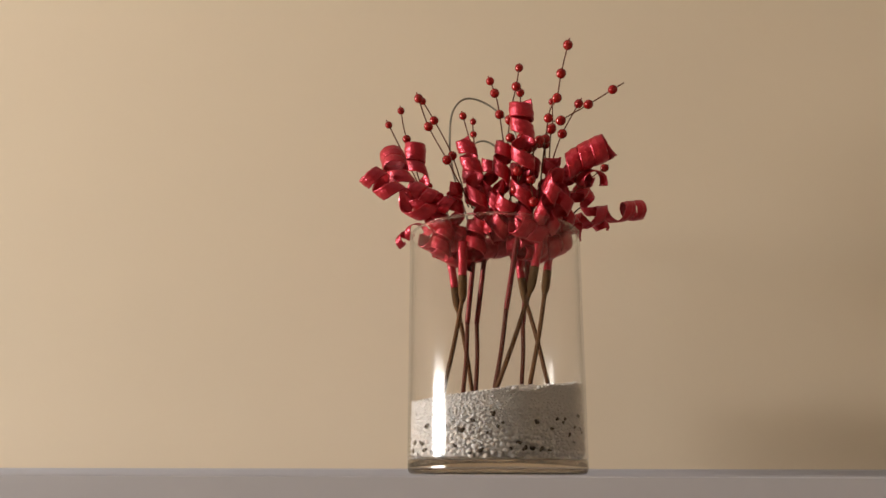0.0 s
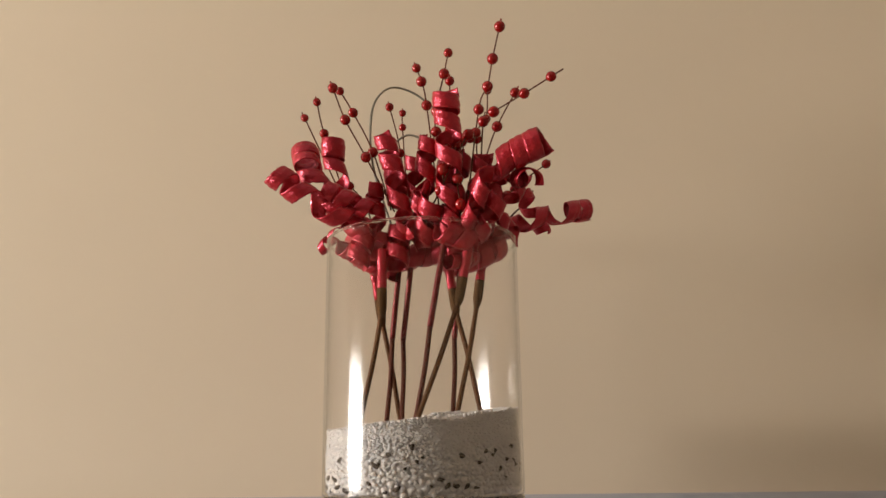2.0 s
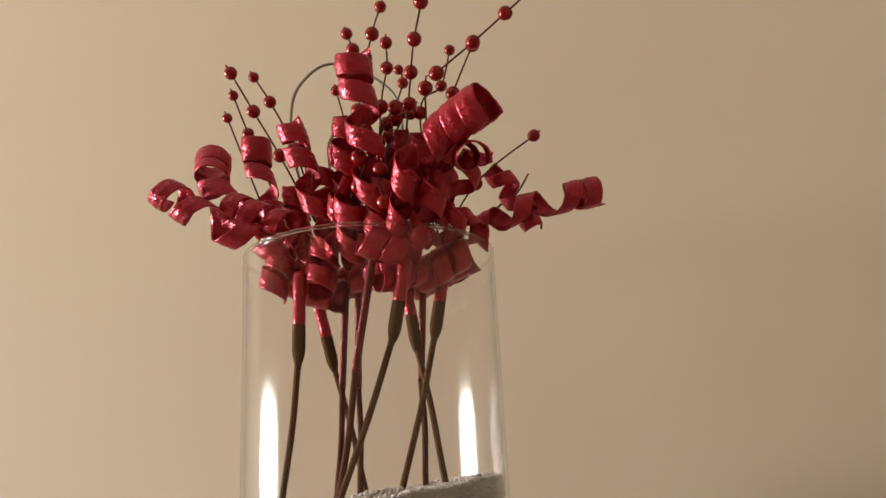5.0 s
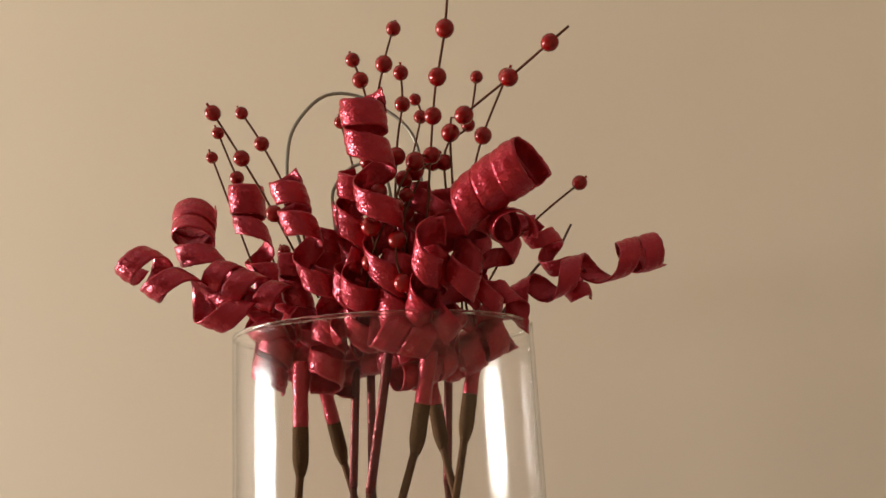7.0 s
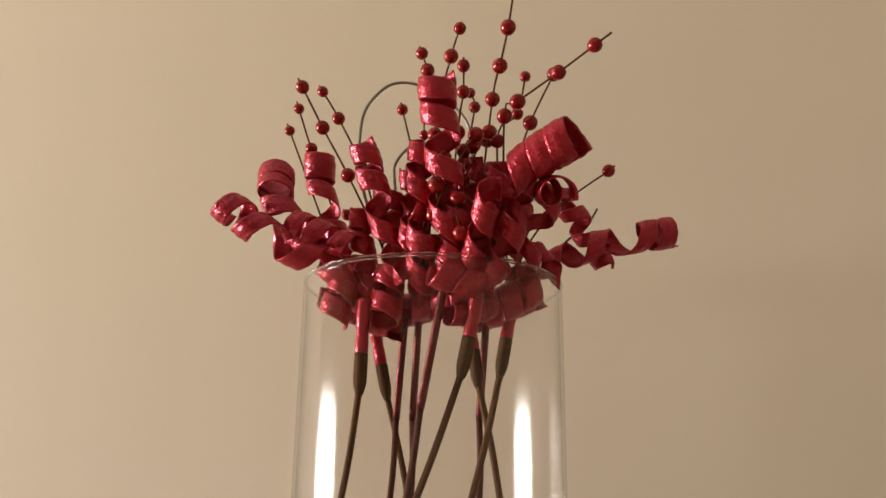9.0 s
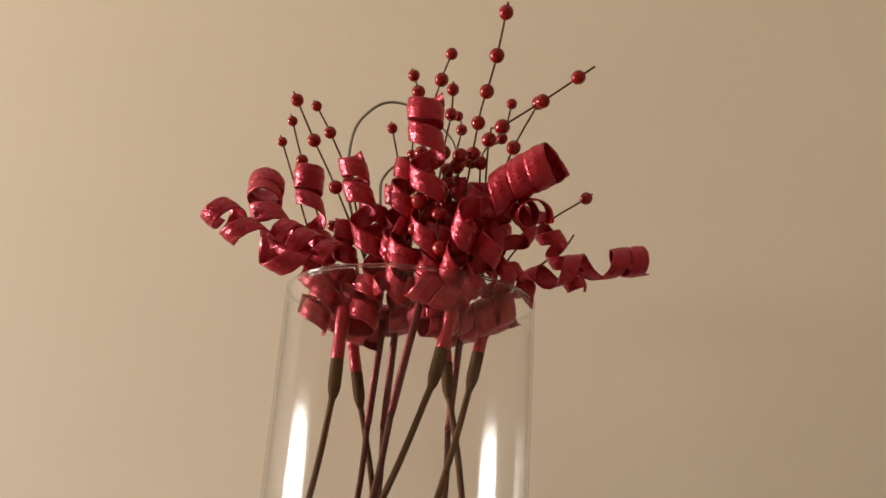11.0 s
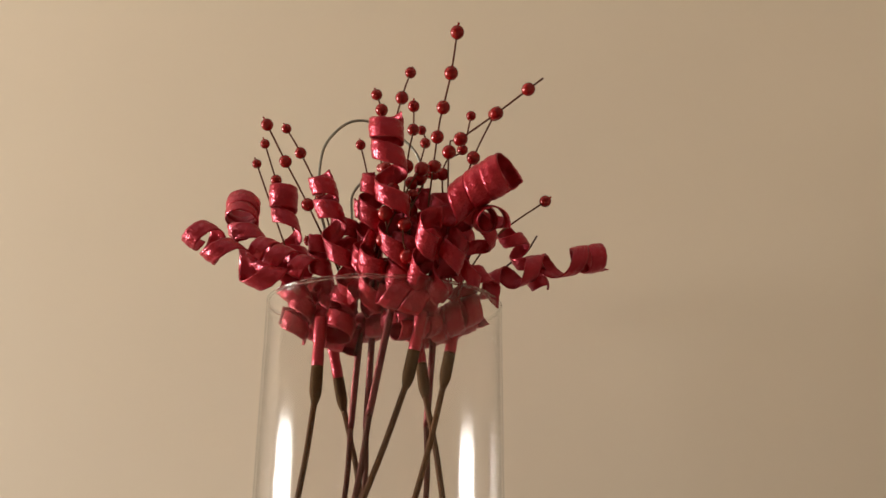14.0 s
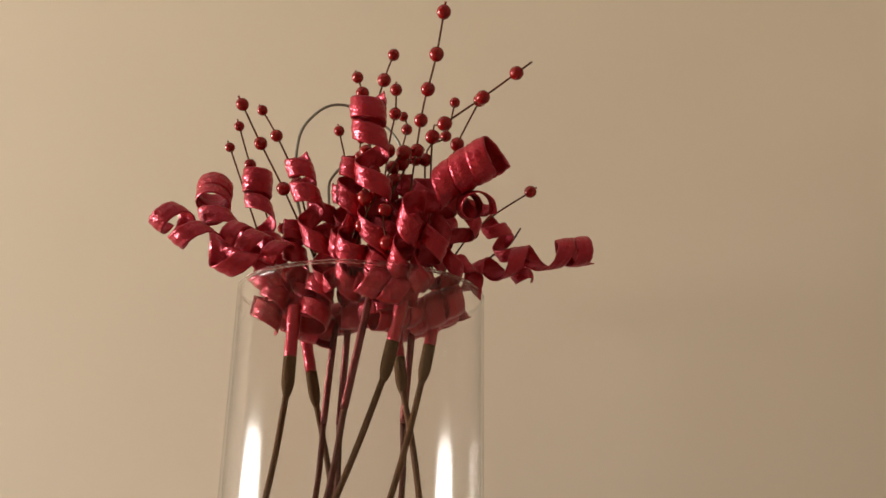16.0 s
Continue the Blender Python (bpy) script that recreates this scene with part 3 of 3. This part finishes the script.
spray(e, (0.022, -0.035, 0.21), [(0.031, -0.045, 0.262), (0.0236, 0.005, 0.3199), (0.0194, 0.01, 0.3325)], 0.0037)
curl(e, [(0.0226, -0.05, 0.190), (0.0284, -0.05, 0.2315)], 0.0086, 0.0260, 0.0156, 0.0115, 2.2)
curl(e, [(0.018, -0.03, 0.195), (0.022, -0.03, 0.26)], 0.0077, 0.0260, 0.0180, 0.0110, 0.9)

curl(e, [(0.02, -0.02, 0.200), (0.035, -0.03, 0.268)], 0.0073, 0.0338, 0.0216, 0.0110, 1.5)
spray(e, (0.025, -0.03, 0.22), [(0.027, -0.035, 0.256), (0.034, -0.04, 0.2745), (0.0405, -0.032, 0.2800)], 0.0043)

f = pick_thing("red glitter pick with a thick slanting curl and tall spray")
stem(f, (0.001, -0.050, 0.068), (0.0296, -0.0433, 0.149), (0.038, -0.043, 0.19))
curl(f, [(0.040, -0.050, 0.200), (0.0470, -0.056, 0.2300), (0.0640, -0.061, 0.2490), (0.0925, -0.068, 0.2620)], 0.0116, 0.030, 0.0132, 0.0122, 0.0, knee=0.58, base=0.5)
curl(f, [(0.0712, -0.0400, 0.2455), (0.0784, -0.0520, 0.2396), (0.0839, -0.0620, 0.2339)], 0.0088, 0.022, 0.022, 0.0105, 2.0, knee=0, lead=0)
curl(f, [(0.0330, -0.048, 0.198), (0.0430, -0.062, 0.214), (0.053, -0.077, 0.2340)], 0.0064, 0.0234, 0.0240, 0.0125, 1.2)
curl(f, [(0.045, -0.045, 0.192), (0.020, -0.055, 0.200)], 0.0095, 0.016, 0.013, 0.0115, 1.0, knee=0)
curl(f, [(0.044, -0.045, 0.195), (0.060, -0.055, 0.222)], 0.0082, 0.0260, 0.0168, 0.0110, 3.0)
spray(f, (0.036, -0.045, 0.21), [(0.0478, -0.0505, 0.2961), (0.0548, -0.0631, 0.3089), (0.0592, -0.0617, 0.3322), (0.0651, -0.0701, 0.3545)], 0.0044)
spray(f, (0.032, -0.045, 0.21), [(0.0330, -0.06, 0.2180), (0.0311, -0.06, 0.2374), (0.0369, -0.03, 0.2822)], 0.0043)

curl(f, [(0.036, -0.03, 0.198), (0.050, -0.042, 0.2600)], 0.0076, 0.0338, 0.0216, 0.0115, 0.3)
curl(f, [(0.046, -0.03, 0.198), (0.064, -0.046, 0.2500)], 0.0073, 0.0312, 0.0216, 0.0110, 4.1)

g = pick_thing("red glitter pick with loose curls and a long branching spray")
stem(g, (0.028, -0.030, 0.074), (0.0429, -0.0118, 0.1535), (0.048, -0.005, 0.19))
curl(g, [(0.056, -0.02, 0.197), (0.0682, -0.035, 0.2268), (0.0804, -0.036, 0.2478)], 0.0082, 0.0286, 0.0216, 0.0085, 0.6)
curl(g, [(0.0570, -0.02, 0.2255), (0.0765, -0.012, 0.2040)], 0.0052, 0.0260, 0.0288, 0.0110, 0.0)
curl(g, [(0.036, -0.012, 0.187), (0.050, -0.014, 0.192), (0.0615, -0.010, 0.198)], 0.0092, 0.012, 0.011, 0.0105, 2.5, knee=0, base=1.1)
spray(g, (0.046, -0.015, 0.21), [(0.0511, -0.035, 0.2926), (0.0593, -0.0384, 0.2989), (0.0832, -0.0432, 0.3113), (0.104, -0.0483, 0.3223)], 0.0043, past=0.011)
spray(g, (0.047, -0.01, 0.21), [(0.0457, -0.03, 0.2802), (0.0535, -0.01, 0.305), (0.0554, 0.0069, 0.3376)], 0.0038)

curl(g, [(0.050, -0.03, 0.200), (0.058, -0.02, 0.245)], 0.0065, 0.0286, 0.0192, 0.0105, 2.0)
spray(g, (0.03, -0.05, 0.215), [(0.0315, -0.062, 0.2520), (0.0395, -0.055, 0.2740), (0.0450, -0.047, 0.2785)], 0.0044)

h = pick_thing("red glitter pick with a far-reaching open curl and berries")
stem(h, (0.022, 0.023, 0.078), (0.024, 0.016, 0.130), (0.03, 0.01, 0.19), tape=False)
curl(h, [(0.055, 0.0, 0.208), (0.0929, 0.010, 0.2260), (0.1350, 0.035, 0.2390)], 0.0090, 0.030, 0.0155, 0.0108, 0.5, lead=0.15, knee=0.74)
curl(h, [(0.1018, 0.0200, 0.2145), (0.0922, 0.0200, 0.2291), (0.0847, 0.0150, 0.2432), (0.0786, 0.0100, 0.2527)], 0.0078, 0.018, 0.018, 0.0082, 1.0, lead=0.1, knee=0, base=1)
spray(h, (0.04, 0.0, 0.2), [(0.0688, 0.0, 0.2426), (0.1026, 0.0197, 0.2755)], 0.0042)
part("dry_twig", tube([(0.05, 0.01, 0.2), (0.074, 0.03, 0.2355), (0.085, 0.04, 0.2467), (0.0925, 0.046, 0.2609)], 0.0009, 24, 6, lambda s: 1.2 - 0.5 * s), DRY_TIP, h, "bent dark twig end")

spray(h, (0.022, -0.045, 0.21), [(0.0205, -0.064, 0.2440), (0.0240, -0.062, 0.2600), (0.0150, -0.050, 0.2790)], 0.0043)

k = pick_thing("short red glitter pick with a round curl low inside")
stem(k, (0.042, -0.007, 0.080), (0.026, 0.004, 0.150), (0.02, 0.006, 0.19))
curl(k, [(0.040, -0.024, 0.187), (0.032, -0.036, 0.181), (0.0235, -0.044, 0.1785)], 0.0058, 0.010, 0.009, 0.0085, 0.0, base=1.3)
curl(k, [(0.02, 0.005, 0.185), (0.012, 0.0, 0.23)], 0.0086, 0.0260, 0.0168, 0.0120, 0.9)
spray(k, (0.03, 0.0, 0.2), [(0.052, -0.01, 0.27), (0.062, -0.015, 0.2961), (0.0772, -0.02, 0.3227)], 0.0042)
curl(k, [(0.012, -0.030, 0.188), (0.032, -0.035, 0.193)], 0.0090, 0.015, 0.013, 0.0115, 3.0, knee=0)
curl(k, [(0.018, 0.020, 0.188), (0.046, 0.020, 0.197)], 0.0100, 0.015, 0.013, 0.012, 1.0, knee=0)
curl(b, [(-0.034, 0.012, 0.190), (-0.008, 0.016, 0.197)], 0.0100, 0.015, 0.013, 0.012, 2.0, knee=0)
curl(b, [(-0.052, 0.006, 0.196), (-0.024, 0.010, 0.189)], 0.0090, 0.014, 0.012, 0.0115, 4.0, knee=0)
curl(d, [(-0.016, -0.004, 0.192), (0.008, 0.0, 0.196)], 0.0100, 0.014, 0.012, 0.0115, 3.4, knee=0)
curl(g, [(0.030, 0.004, 0.190), (0.058, 0.012, 0.200)], 0.0095, 0.014, 0.012, 0.0115, 0.6, knee=0)
curl(a, [(-0.050, -0.018, 0.198), (-0.022, -0.022, 0.194)], 0.0095, 0.014, 0.012, 0.0115, 5.2, knee=0)
